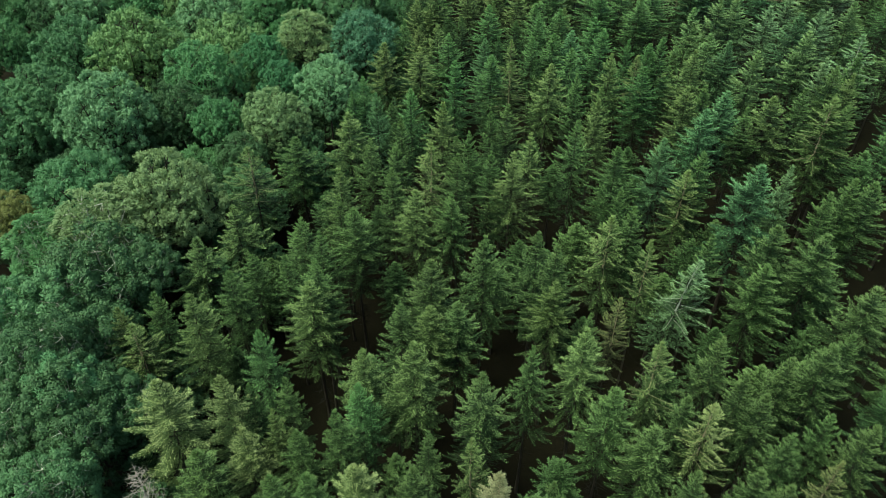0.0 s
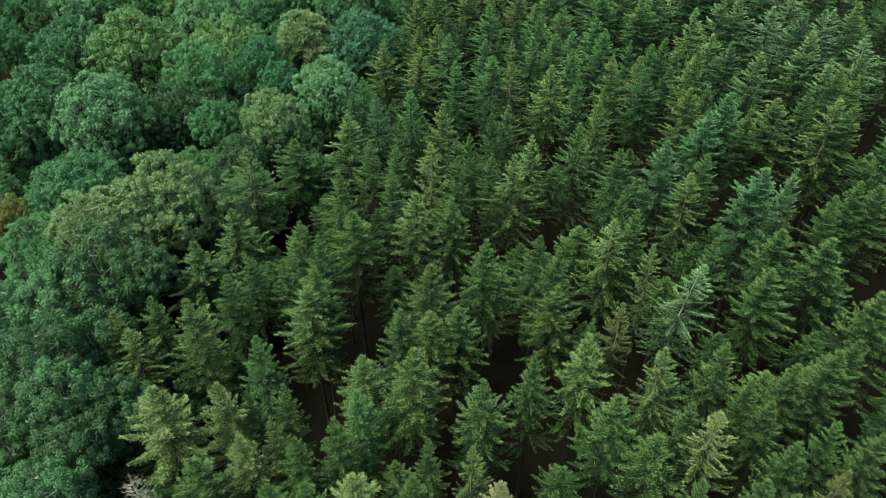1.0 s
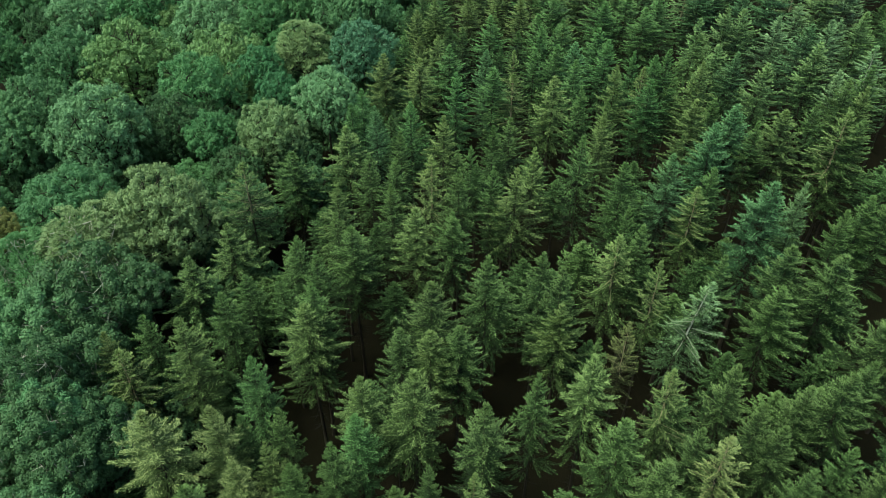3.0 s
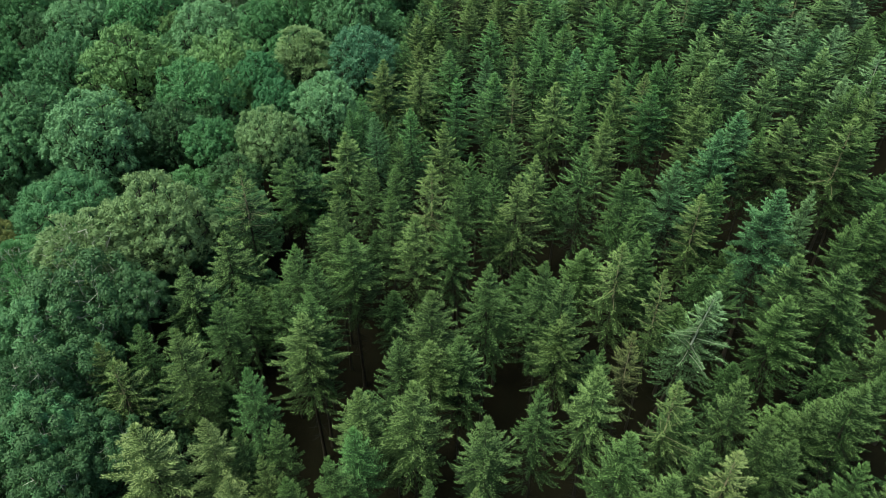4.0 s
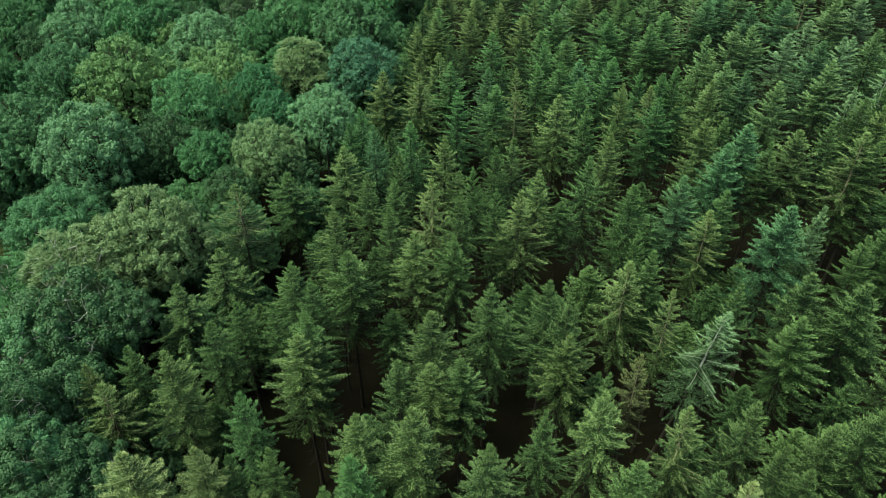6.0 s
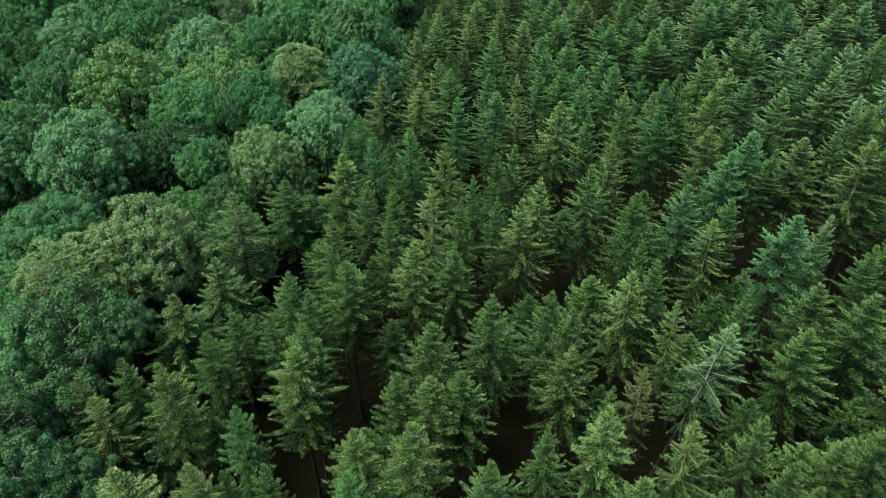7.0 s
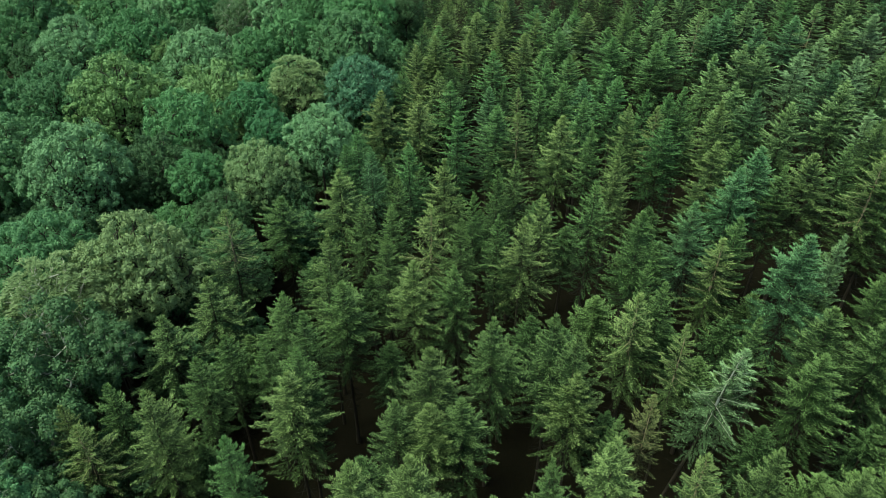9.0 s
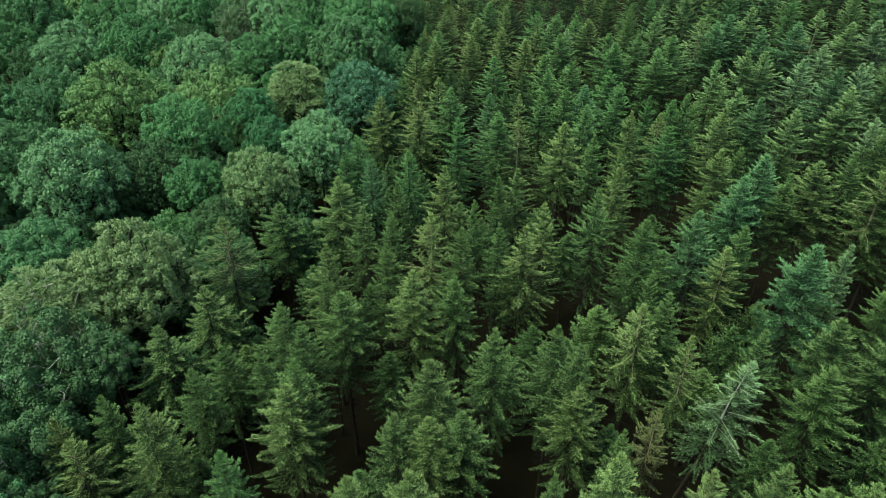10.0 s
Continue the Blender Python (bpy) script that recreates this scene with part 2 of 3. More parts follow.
def bough(cloud, rng, along, tangent, across, length, wide, hang, depth, detail, bare):
    """One feathered bough: twigs on both sides of its spine, each with side shoots and pale fresh ends painted as lit.
    """
    fat = 1 / math.sqrt(detail)
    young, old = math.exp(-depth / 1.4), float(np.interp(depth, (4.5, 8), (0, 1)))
    n = max(4, int(11 * length * detail ** 0.7 * (1 - 0.35 * old)) + 2)
    f = np.repeat(np.linspace(bare, 0.96, n), 2) + rng.normal(0, 0.35 / n, 2 * n)
    f = np.clip(f, 0.04, 1.0)
    side = np.tile((-1.0, 1.0), n)
    m = len(f)
    base = along(f)
    way = tangent(f)
    swell = np.minimum(1, (f - bare + 0.12) / 0.25) * (1.03 - f) ** 0.7
    twig = (0.10 + wide * (0.16 + 0.20 * min(length, 2.2)) * swell) * rng.uniform(0.75, 1.2, m)
    splay = np.interp(f, (0, 0.6, 1), (1.05, 0.85, 0.45)) * rng.uniform(0.75, 1.25, m)
    grow = way * np.cos(splay)[:, None] + across * (side * np.sin(splay))[:, None]
    grow[:, 2] += rng.normal(0.10 * young - hang * (0.5 + old), 0.13, m)
    grow = unit(grow)
    end = base + grow * twig[:, None]
    roof = unit(UP + across * (side * 0.4)[:, None] + rng.normal(0, 0.20, (m, 3)))
    flat = unit(np.cross(grow, roof))
    half = rng.uniform(0.017, 0.031, m) * fat * (1 + 0.2 * old)
    cloud.spray(base, end, flat * half[:, None])
    # side shoots of each twig
    for place, size in ((0.35, 0.46), (0.55, 0.40), (0.75, 0.30)) if detail > 0.6 else ((0.45, 0.5), (0.7, 0.36)):
        flip = rng.choice((-1.0, 1.0), m)
        spot = base + (end - base) * place
        twist = unit(grow + flat * (flip * rng.uniform(0.5, 1.0, m))[:, None] + rng.normal(0, 0.12, (m, 3)))
        tip = spot + twist * (twig * size * rng.uniform(0.7, 1.2, m) + 0.05)[:, None]
        cloud.needle(spot, tip, unit(np.cross(twist, roof + rng.normal(0, 0.3, (m, 3)))) * (half * 0.75)[:, None])
    # this year's pale ends, thinned downwards and inwards to put shade into the colour
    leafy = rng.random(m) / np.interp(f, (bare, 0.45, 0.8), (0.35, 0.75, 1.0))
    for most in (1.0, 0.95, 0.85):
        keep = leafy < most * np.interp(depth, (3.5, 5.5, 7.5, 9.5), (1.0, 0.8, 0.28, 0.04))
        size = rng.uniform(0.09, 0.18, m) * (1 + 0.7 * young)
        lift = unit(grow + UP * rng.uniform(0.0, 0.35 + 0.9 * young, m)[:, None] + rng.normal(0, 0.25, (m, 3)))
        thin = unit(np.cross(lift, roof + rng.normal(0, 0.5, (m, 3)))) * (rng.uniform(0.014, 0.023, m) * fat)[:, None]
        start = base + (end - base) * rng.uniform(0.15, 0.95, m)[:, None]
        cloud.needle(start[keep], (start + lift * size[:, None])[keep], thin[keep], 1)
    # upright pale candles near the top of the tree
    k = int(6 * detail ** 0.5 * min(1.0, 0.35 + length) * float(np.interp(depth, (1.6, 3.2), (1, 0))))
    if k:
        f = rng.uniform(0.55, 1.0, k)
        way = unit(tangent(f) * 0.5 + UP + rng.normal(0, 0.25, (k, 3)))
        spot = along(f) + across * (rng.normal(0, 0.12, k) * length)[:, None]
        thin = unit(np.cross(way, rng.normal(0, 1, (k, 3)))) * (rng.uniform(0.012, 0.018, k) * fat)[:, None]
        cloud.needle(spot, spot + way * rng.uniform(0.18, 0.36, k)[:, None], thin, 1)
    # shoots along the spine, on top, and its end; fewer pale ones lower, as shade
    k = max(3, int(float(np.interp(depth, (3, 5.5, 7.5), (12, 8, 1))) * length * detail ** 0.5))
    f = np.append(rng.uniform(max(bare, 0.25), 1.0, k), 0.98)
    k += 1
    way = unit(tangent(f) + across * rng.normal(0, 0.45, k)[:, None] + UP * rng.uniform(0.05, 0.35 + 0.5 * young, k)[:, None])
    size = rng.uniform(0.14, 0.28, k)
    thin = unit(np.cross(way, UP + rng.normal(0, 0.5, (k, 3)))) * (rng.uniform(0.014, 0.024, k) * fat)[:, None]
    base = along(f)
    cloud.needle(base, base + way * size[:, None], thin, 1)


def spruce_crown(style, rng, detail):
    s = STYLES[style]
    cloud, limbs = Cloud(), Cloud()
    fat = 1 / math.sqrt(detail)
    d = 0.12
    lopsided, heavy = rng.uniform(0, 6.28), rng.uniform(0.0, 0.16)
    while d < s["deep"]:
        reach = REACH * min(1.0, (d / s["sharp"]) ** s["power"]) * s["spread"]
        reach = max(reach, 0.12) * float(np.interp(d, (0, s["sharp"], s["sharp"] + 3, s["deep"]), (1, 1, 1.15, 0.95)))
        arms = s["arms"] if d > 1.3 else 6
        swing = rng.random() * 6.28
        tier = rng.uniform(0.86, 1.10)
        for k in range(arms):
            if d > 2 and rng.random() < (0.22 if style == "C" else float(np.interp(d, (6, 9), (0.07, 0.30)))):
                continue
            turn = swing + k * 6.283 / arms + rng.normal(0, 0.17)
            length = reach * tier * rng.choice((0.84, 0.94, 1.0, 1.05, 1.12)) * (1 + heavy * math.cos(turn - lopsided))
            start = np.interp(d, (0, 1, 2.5, 5, 9), (0.95, 0.62, 0.46, 0.32, 0.14)) + rng.normal(0, 0.07)
            droop = s["droop"] * np.interp(d, (0, 2, 7), (0.1, 0.8, 1.0)) * rng.uniform(0.6, 1.4)
            lift = droop * 0.85
            bend = rng.normal(0, 0.12)
            out = np.array((math.cos(turn), math.sin(turn), 0.0))
            across = np.array((-out[1], out[0], 0.0))
            root = np.array((0, 0, TREE - d + rng.normal(0, 0.04 + 0.17 * min(1.0, d / 3))))

            def along(f):
                rise = length * (math.tan(start) * f - 2.1 * droop * f ** 2 + 1.6 * lift * f ** 3)
                return root + out * (length * f)[:, None] + across * (length * bend * f ** 2)[:, None] + UP * rise[:, None]

            def tangent(f):
                rise = math.tan(start) - 4.2 * droop * f + 4.8 * lift * f ** 2
                return unit(out + across * (2 * bend * f)[:, None] + UP * rise[:, None])

            if style == "C" and d < 7 and k % 2 == 0:
                limbs.limb(along(np.array((0.0, 0.35, 0.7, 0.95))), np.array((0.026, 0.020, 0.014, 0.006)) * (0.6 + 0.06 * d), 3)
            bare = 0.18 if style == "C" else float(np.interp(d, (0, 2, 6, 9), (0.06, 0.12, 0.25, 0.4)))
            bough(cloud, rng, along, tangent, across, length, s["wide"], s["hang"], d, detail, bare)
        d += s["gap"] * rng.uniform(0.8, 1.2) * np.interp(d, (0, 2, 6, 10), (0.5, 1, 1.1, 1.7)) * (1.0 if detail > 0.9 else 0.85)
    if style == "C":
        hs = np.linspace(TREE - 6.1, TREE - 0.2, 6)
        limbs.limb([(0.05 * math.sin(h * 0.4), 0.05 * math.cos(h * 0.33), h) for h in hs], np.linspace(0.10, 0.022, 6), 6)
    # older boughs close to the stem, added to block light inside the crown
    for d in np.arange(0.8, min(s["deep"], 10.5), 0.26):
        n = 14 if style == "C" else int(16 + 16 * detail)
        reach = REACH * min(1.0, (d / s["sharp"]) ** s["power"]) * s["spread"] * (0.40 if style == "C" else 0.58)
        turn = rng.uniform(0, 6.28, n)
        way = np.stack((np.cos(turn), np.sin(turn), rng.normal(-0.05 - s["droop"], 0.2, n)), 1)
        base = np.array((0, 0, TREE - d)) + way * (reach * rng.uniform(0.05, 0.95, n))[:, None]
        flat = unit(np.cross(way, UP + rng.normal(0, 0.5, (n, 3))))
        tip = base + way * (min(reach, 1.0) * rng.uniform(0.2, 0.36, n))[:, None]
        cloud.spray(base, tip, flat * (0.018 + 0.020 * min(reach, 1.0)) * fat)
    # the leader with its pale candles
    n = 16
    lift = np.linspace(-0.8, 0.30, n)
    base = np.stack((np.zeros(n), np.zeros(n), TREE - 0.3 + lift), 1)
    turn = np.arange(n) * 2.4
    out = 0.95 - 0.55 * (lift + 0.9)
    way = unit(np.stack((np.cos(turn) * out, np.sin(turn) * out, np.full(n, 0.9)), 1))
    way[-1] = (0, 0, 1)
    cloud.needle(base, base + way * np.linspace(0.42, 0.52, n)[:, None], unit(np.cross(way, rng.normal(0, 1, (n, 3)))) * 0.026, 1)
    return cloud, limbs


def part(name, me, parent):
    ob = new(name, me)
    ob.parent = parent
    return ob


def spruce_kind(style, seed, detail):
    """One spruce of 21 m, to be copied: trunk, crown and the dead twigs under the crown."""
    rng = np.random.default_rng(seed)
    tree = new("spruce_tree")
    stem = Cloud()
    heights = np.linspace(0, TREE - (6.0 if style == "C" else 0.3), 9)
    stem.limb([(0.05 * math.sin(h * 0.4), 0.05 * math.cos(h * 0.33), h) for h in heights], np.interp(heights, (0, 1, TREE), (0.24, 0.18, 0.015)), 8)
    part("trunk", stem.mesh("trunk", SPRUCE_BARK), tree)
    needles, limbs = spruce_crown(style, rng, detail)
    part("crown", needles.mesh("crown", NEEDLES["g"], LIT_TIPS["g"]), tree)
    if limbs.count:
        tagged(part("branchwork", limbs.mesh("branchwork", PALE_BARK), tree), "pale half-bare branches", kind="stuff")
    twigs = Cloud()
    for k in range(int(40 + 50 * detail)):
        h = rng.uniform(TREE - 17.0, TREE - (2.5 if style == "C" else 4.5))
        a, r = rng.random() * 6.28, rng.uniform(0.8, 2.3) * min(1, (h - 1) / 9)
        end = np.array((math.cos(a) * r, math.sin(a) * r, h - rng.uniform(0.0, 0.7)))
        twigs.limb([(0, 0, h), end * (0.5, 0.5, 1) + (0, 0, 0.15), end], (0.035, 0.026, 0.010), 3)
    tagged(part("dead_twigwork", twigs.mesh("dead_twigwork", TWIG_BARK), tree), kind="stuff")
    return tree


def broadleaf_crown(rng, leaves, wispy, coarse):
    """A crown of radius 1 round the origin: billows over a dome, on them clumps, on them leaves. coarse: larger clumps."""
    cloud = Cloud()
    grain = math.sqrt(20000 / leaves) * coarse ** 0.25
    billows = []
    for k in range(900):
        way = unit(np.array((rng.normal(), rng.normal(), rng.normal() * 0.9 + 0.35)))
        if way[2] < -0.5:
            continue
        size = rng.uniform(0.20, 0.36)
        spot = way * (0.93 - size + rng.normal(0, 0.05)) * (1, 1, 0.95)
        if all(np.linalg.norm(spot - o[0]) > 0.62 * (size + o[1]) for o in billows):
            billows.append((spot, size))
        if len(billows) == 38:
            break
    clumps = []
    for spot, size in billows:
        for k in range(10 if wispy else int(24 * (size / 0.28) ** 2 / coarse ** 1.7)):
            way = unit(rng.normal(0, 0.8, 3) + unit(spot) * 0.8 + UP * 0.35)
            clumps.append((spot + way * size * rng.uniform(0.78, 1.08), rng.uniform(0.07, 0.14) if wispy else rng.uniform(0.045, 0.090) * coarse, unit(way + 0.5 * UP)))
    # shaded leaves inside the crown
    n = 900 + leaves // 9
    way = unit(rng.normal(0, 1, (n, 3)) + UP * 0.2)
    heart = way * rng.uniform(0.30, 0.66, n)[:, None]
    grow = unit(rng.normal(0, 1, (n, 3)))
    flat = unit(np.cross(grow, way + rng.normal(0, 0.4, (n, 3))))
    cloud.spray(heart, heart + grow * 0.055, flat * 0.022)
    total = sum(o[1] ** 1.5 for o in clumps)
    for spot, size, face in clumps:
        n = max(8, int(leaves * size ** 1.5 / total))
        way = unit(rng.normal(0, 0.8, (n, 3)) + face * 0.7)
        heart = spot + way * (size * rng.uniform(0.45, 1.05, n))[:, None]
        if wispy:
            # flat layered plates of leaves, sweeping outwards
            plate = unit(UP + unit(spot) * 0.45 + rng.normal(0, 0.12, 3))
            turn = rng.uniform(0, 6.28, n)
            first = unit(np.cross(plate, (0.3, 0.8, 0.1)))
            disc = first * np.cos(turn)[:, None] + np.cross(plate, first) * np.sin(turn)[:, None]
            heart = spot + disc * (size * np.sqrt(rng.random(n)))[:, None] + plate * rng.normal(0, 0.010, n)[:, None]
            grow = unit(disc * 0.7 + unit(spot * (1, 1, 0.2)) * 0.9 + rng.normal(0, 0.15, (n, 3)))
            flat = unit(np.cross(grow, plate + rng.normal(0, 0.5, (n, 3))))
        else:
            grow = unit(np.cross(way, rng.normal(0, 1, (n, 3))) + way * rng.uniform(-0.1, 0.6, n)[:, None])
            flat = unit(np.cross(grow, way + 0.4 * UP + rng.normal(0, 0.25, (n, 3))))
        long = rng.uniform(0.022, 0.044, n) * grain * (1.15 if wispy else 1)
        wide = rng.uniform(0.012, 0.021, n) * grain * (0.8 if wispy else 1)
        cloud.needle(heart, heart + grow * long[:, None], flat * wide[:, None])
    return cloud, billows


def broadleaf_kind(seed, leaves, wispy=False, coarse=1.0):
    rng = np.random.default_rng(seed)
    tree = new("broadleaf_tree")
    cloud, lobes = broadleaf_crown(rng, leaves, wispy, coarse)
    stem = Cloud()
    heights = np.linspace(0, 1, 7)
    stem.limb([(0.02 * math.sin(5 * h + seed), 0.02 * math.cos(4 * h), h) for h in heights], np.interp(heights, (0, 0.1, 1), (0.045, 0.032, 0.014)), 9)
    part("trunk", stem.mesh("trunk", OAK_BARK), tree)
    part("crown", cloud.mesh("crown", LEAVES["g"]), tree)
    arms = Cloud()
    for spot, size in lobes:
        low = np.array((0, 0, -0.75 + 0.25 * rng.random()))
        bend = low * 0.45 + spot * 0.5 + rng.normal(0, 0.04, 3)
        arms.limb([low, bend, spot], (0.034, 0.020, 0.008), 5)
        for k in range(4):
            end = spot + unit(rng.normal(0, 1, 3) + (0, 0, 0.5)) * size * 0.95
            arms.limb([spot, (spot + end) / 2 + rng.normal(0, 0.02, 3), end], (0.011, 0.007, 0.002), 3)
    tagged(part("branchwork", arms.mesh("branchwork", OAK_BARK), tree), kind="stuff")
    return tree


def child(tree, name):
    return next(c for c in tree.children if c.name.split(".")[0] == name)


def dress(ob, *materials):
    for slot, material in zip(ob.material_slots, materials):
        slot.link = "OBJECT"
        slot.material = material


NEAR = {k: [spruce_kind(k, 10 * i + ord(k), 1.0) for i in range(3)] for k in "ABCD"}
FAR = {k: [spruce_kind(k, 10 * i + 5 + ord(k), 0.85) for i in range(3)] for k in "ABCD"}
LOW = {k: [spruce_kind(k, 10 * i + 7 + ord(k), 0.09) for i in range(2)] for k in "ABD"}
FILLERS = {k: [spruce_kind(k, 9 + ord(k), 0.5)] for k in "ABD"}
OAKS = [broadleaf_kind(40 + i, 34000) for i in range(5)]
HAZELS = [broadleaf_kind(50 + i, 21000, coarse=2.0) for i in range(4)]
FAR_OAKS = [broadleaf_kind(60 + i, 22000) for i in range(4)]
UNDERWOOD = [broadleaf_kind(75 + i, 9000, coarse=1.4) for i in range(2)]
YOUNG = [broadleaf_kind(70 + i, 2200) for i in range(2)]
BEECHES = [broadleaf_kind(80 + i, 16000, True) for i in range(2)]
PROTOTYPES = [*sum(NEAR.values(), []), *sum(FAR.values(), []), *sum(LOW.values(), []), *sum(FILLERS.values(), []), *OAKS, *HAZELS, *FAR_OAKS, *UNDERWOOD, *YOUNG, *BEECHES]

HUES = dict(y="olive-green", g="mid-green", d="deep green", v="pale yellow-green", p="pale green", m="cool mid-green", k="dark green", b="blue-green", l="pale grey-green", s="thin brownish-green", t="straw-yellow")
SHAPES = dict(A="dense bushy crown", B="layered drooping branches", C="sparse crown and bare stem", D="narrow pointed crown")
planted = 0


def spruce(x, y, top, reach, look_code, lean=0.0, toward=0.0):
    """A spruce whose tip stands at x, y, top; look_code: needles, then crown shape."""
    global planted
    planted += 1
    hue, shape = look_code
    kinds = (NEAR if y < 70 else FAR)[shape]
    foot = ground(x, y) - 0.05
    tall = top - foot
    turn = (planted * 137.5) % 360
    slip = math.tan(radians(lean)) * tall
    way = radians(toward)
    base = Vector((x - slip * math.cos(way), y - slip * math.sin(way), foot))
    tip = Vector((x, y, top)) - base
    tilt = Vector((0, 0, 1)).rotation_difference(tip).to_matrix().to_4x4()
    wide = reach / REACH
    m = Matrix.Translation(base) @ tilt @ pose(0, 0, 0, 0, 0, turn) @ Matrix.Diagonal((wide, wide * (0.92 + 0.16 * (planted % 5) / 4), tip.length / TREE, 1))
    tree = copy_thing(kinds[planted % len(kinds)], m)
    dress(child(tree, "crown"), NEEDLES[hue], LIT_TIPS[hue])
    if shape == "C" and hue == "l":
        dress(child(tree, "branchwork"), GREY_BARK)
    return tagged(tree, f"{HUES[hue]} spruce tree with {SHAPES[shape]} in plantation", "tree", "plantation spruces")


TINTS = dict(y="olive-green", Y="yellow-green", g="mid-green", k="dark green", l="light green", t="cool green", T="teal-green",
             S="silvery teal", O="golden-green", s="thin grey-green")


def broadleaf(x, y, z, reach, look_code, plain=False):
    """A broadleaved tree with its crown's middle at x, y, z; look_code: leaves, then O round or W wispy."""
    global planted
    planted += 1
    hue, shape = look_code
    kinds = UNDERWOOD if plain else BEECHES if shape == "W" else HAZELS if y < 56 else OAKS if y < 75 else FAR_OAKS
    foot = ground(x, y) - 0.05
    tree = copy_thing(kinds[planted % len(kinds)], pose(x, y, foot, 0, 0, (planted * 137.5) % 360))
    high = max(z - foot, 4.0)
    tall = 1.12 * reach
    for name in ("crown", "branchwork"):
        ob = child(tree, name)
        ob.location, ob.scale = (0, 0, high), (reach, reach, tall)
    stem = child(tree, "trunk")
    stem.scale = (reach * 1.3, reach * 1.3, high - 0.2 * tall)
    dress(child(tree, "crown"), LEAVES[hue])
    if not plain and (hue == "s" or y < 60):
        dress(child(tree, "branchwork"), GREY_BARK)
    form = "feathery layered sprays" if shape == "W" else "rounded billowing crown"
    return tagged(tree, f"{TINTS[hue]} broadleaved tree with {form} in mixed woodland", "tree", "woodland broadleaved trees")


def dead_tree(x, y, top, reach):
    """A dead conifer, bleached, with bare twigs only."""
    rng = np.random.default_rng(5)
    foot = ground(x, y) - 0.05
    tall = top - foot
    tree = new("dead_tree")
    tree.location = (x, y, foot)
    stem, twigs = Cloud(), Cloud()
    hs = np.linspace(0, tall, 8)
    stem.limb([(0, 0, h) for h in hs], np.interp(hs, (0, 1, tall), (0.2, 0.15, 0.02)), 8)
    part("trunk", stem.mesh("trunk", DEAD_WOOD), tree)
    for k in range(70):
        d = 0.1 + 6.5 * (k / 70)
        a, r = rng.random() * 6.28, reach * min(1, 0.3 + d / 3.5) * rng.uniform(0.7, 1.2)
        root, end = np.array((0, 0, tall - d)), np.array((math.cos(a) * r, math.sin(a) * r, tall - d + rng.uniform(-0.1, 0.35)))
        mid = (root + end) / 2 + (0, 0, 0.1)
        twigs.limb([root, mid, end], (0.028, 0.018, 0.006), 3)
        for j in range(7):
            p = root + (end - root) * rng.uniform(0.35, 1)
            twigs.limb([p, p + unit(rng.normal(0, 1, 3) * (1, 1, 0.5) + (end - root)) * rng.uniform(0.2, 0.5)], (0.012, 0.004), 3)
    tagged(part("twigwork", twigs.mesh("twigwork", DEAD_WOOD), tree), kind="stuff")
    return tagged(tree, "bleached grey dead conifer with bare twigs", "tree")


# ---- the plantation ----
spruce(23.3, 25.9, 25.3, 1.34, "dA")
spruce(21.4, 26.7, 25.8, 1.53, "dA")
spruce(7.7, 26.8, 24.3, 1.19, "dD")
spruce(17.4, 26.9, 25.3, 1.27, "dA")
spruce(4.0, 27.4, 24.3, 1.85, "tC")
spruce(27.2, 27.5, 25.6, 1.19, "sC")
spruce(-12.1, 27.9, 23.3, 1.70, "gA")
spruce(-9.6, 27.9, 23.5, 1.51, "gA")
spruce(-2.0, 28.0, 24.1, 1.50, "dA")
spruce(-6.2, 28.3, 23.9, 2.08, "vA")
spruce(30.4, 29.8, 26.4, 1.50, "dA")
spruce(25.0, 30.0, 25.3, 1.43, "dA")
spruce(-17.9, 30.0, 23.2, 1.96, "gA")
spruce(2.2, 30.7, 23.8, 1.18, "yC")
spruce(15.8, 31.6, 23.9, 2.09, "dA")
spruce(28.5, 31.7, 25.2, 1.33, "gA")
spruce(-1.0, 31.7, 23.3, 1.20, "dD")
spruce(-15.0, 31.9, 23.3, 1.60, "vA")
spruce(19.9, 32.1, 26.0, 1.60, "vC")
spruce(-11.0, 32.1, 22.8, 1.52, "gA")
spruce(-8.0, 32.6, 24.5, 1.54, "gA")
spruce(24.0, 33.0, 25.9, 1.52, "dA")
spruce(-13.0, 33.6, 23.4, 1.15, "yD")
spruce(13.2, 34.2, 25.1, 1.76, "gA")
spruce(-21.5, 34.3, 25.8, 2.45, "vA")
spruce(22.8, 34.4, 26.6, 1.36, "dA")
spruce(3.1, 34.7, 26.2, 2.02, "dB")
spruce(-16.9, 35.0, 25.5, 1.75, "vA")
spruce(-6.5, 35.1, 24.5, 1.51, "mA")
spruce(-12.3, 36.0, 24.2, 1.31, "gA")
spruce(-15.3, 36.0, 23.4, 1.26, "gA")
spruce(30.0, 36.6, 27.3, 1.78, "dA")
spruce(27.4, 36.8, 25.7, 1.53, "dA")
spruce(-2.2, 37.3, 26.8, 2.00, "yA")
spruce(17.4, 38.0, 26.2, 1.65, "yC")
spruce(22.2, 38.1, 26.6, 1.45, "dD")
spruce(7.3, 38.2, 25.5, 1.57, "gB")
spruce(-6.4, 38.5, 24.7, 1.69, "yA")
spruce(11.5, 38.8, 26.8, 1.95, "yB")
spruce(-15.1, 40.2, 25.1, 1.62, "mA")
spruce(12.4, 41.5, 25.9, 1.23, "gD")
spruce(35.4, 41.8, 28.4, 2.29, "dA")
spruce(-26.6, 42.2, 23.8, 2.01, "yC")
spruce(-28.0, 43.4, 24.6, 1.39, "yA")
spruce(-21.5, 43.4, 26.1, 2.00, "yA")
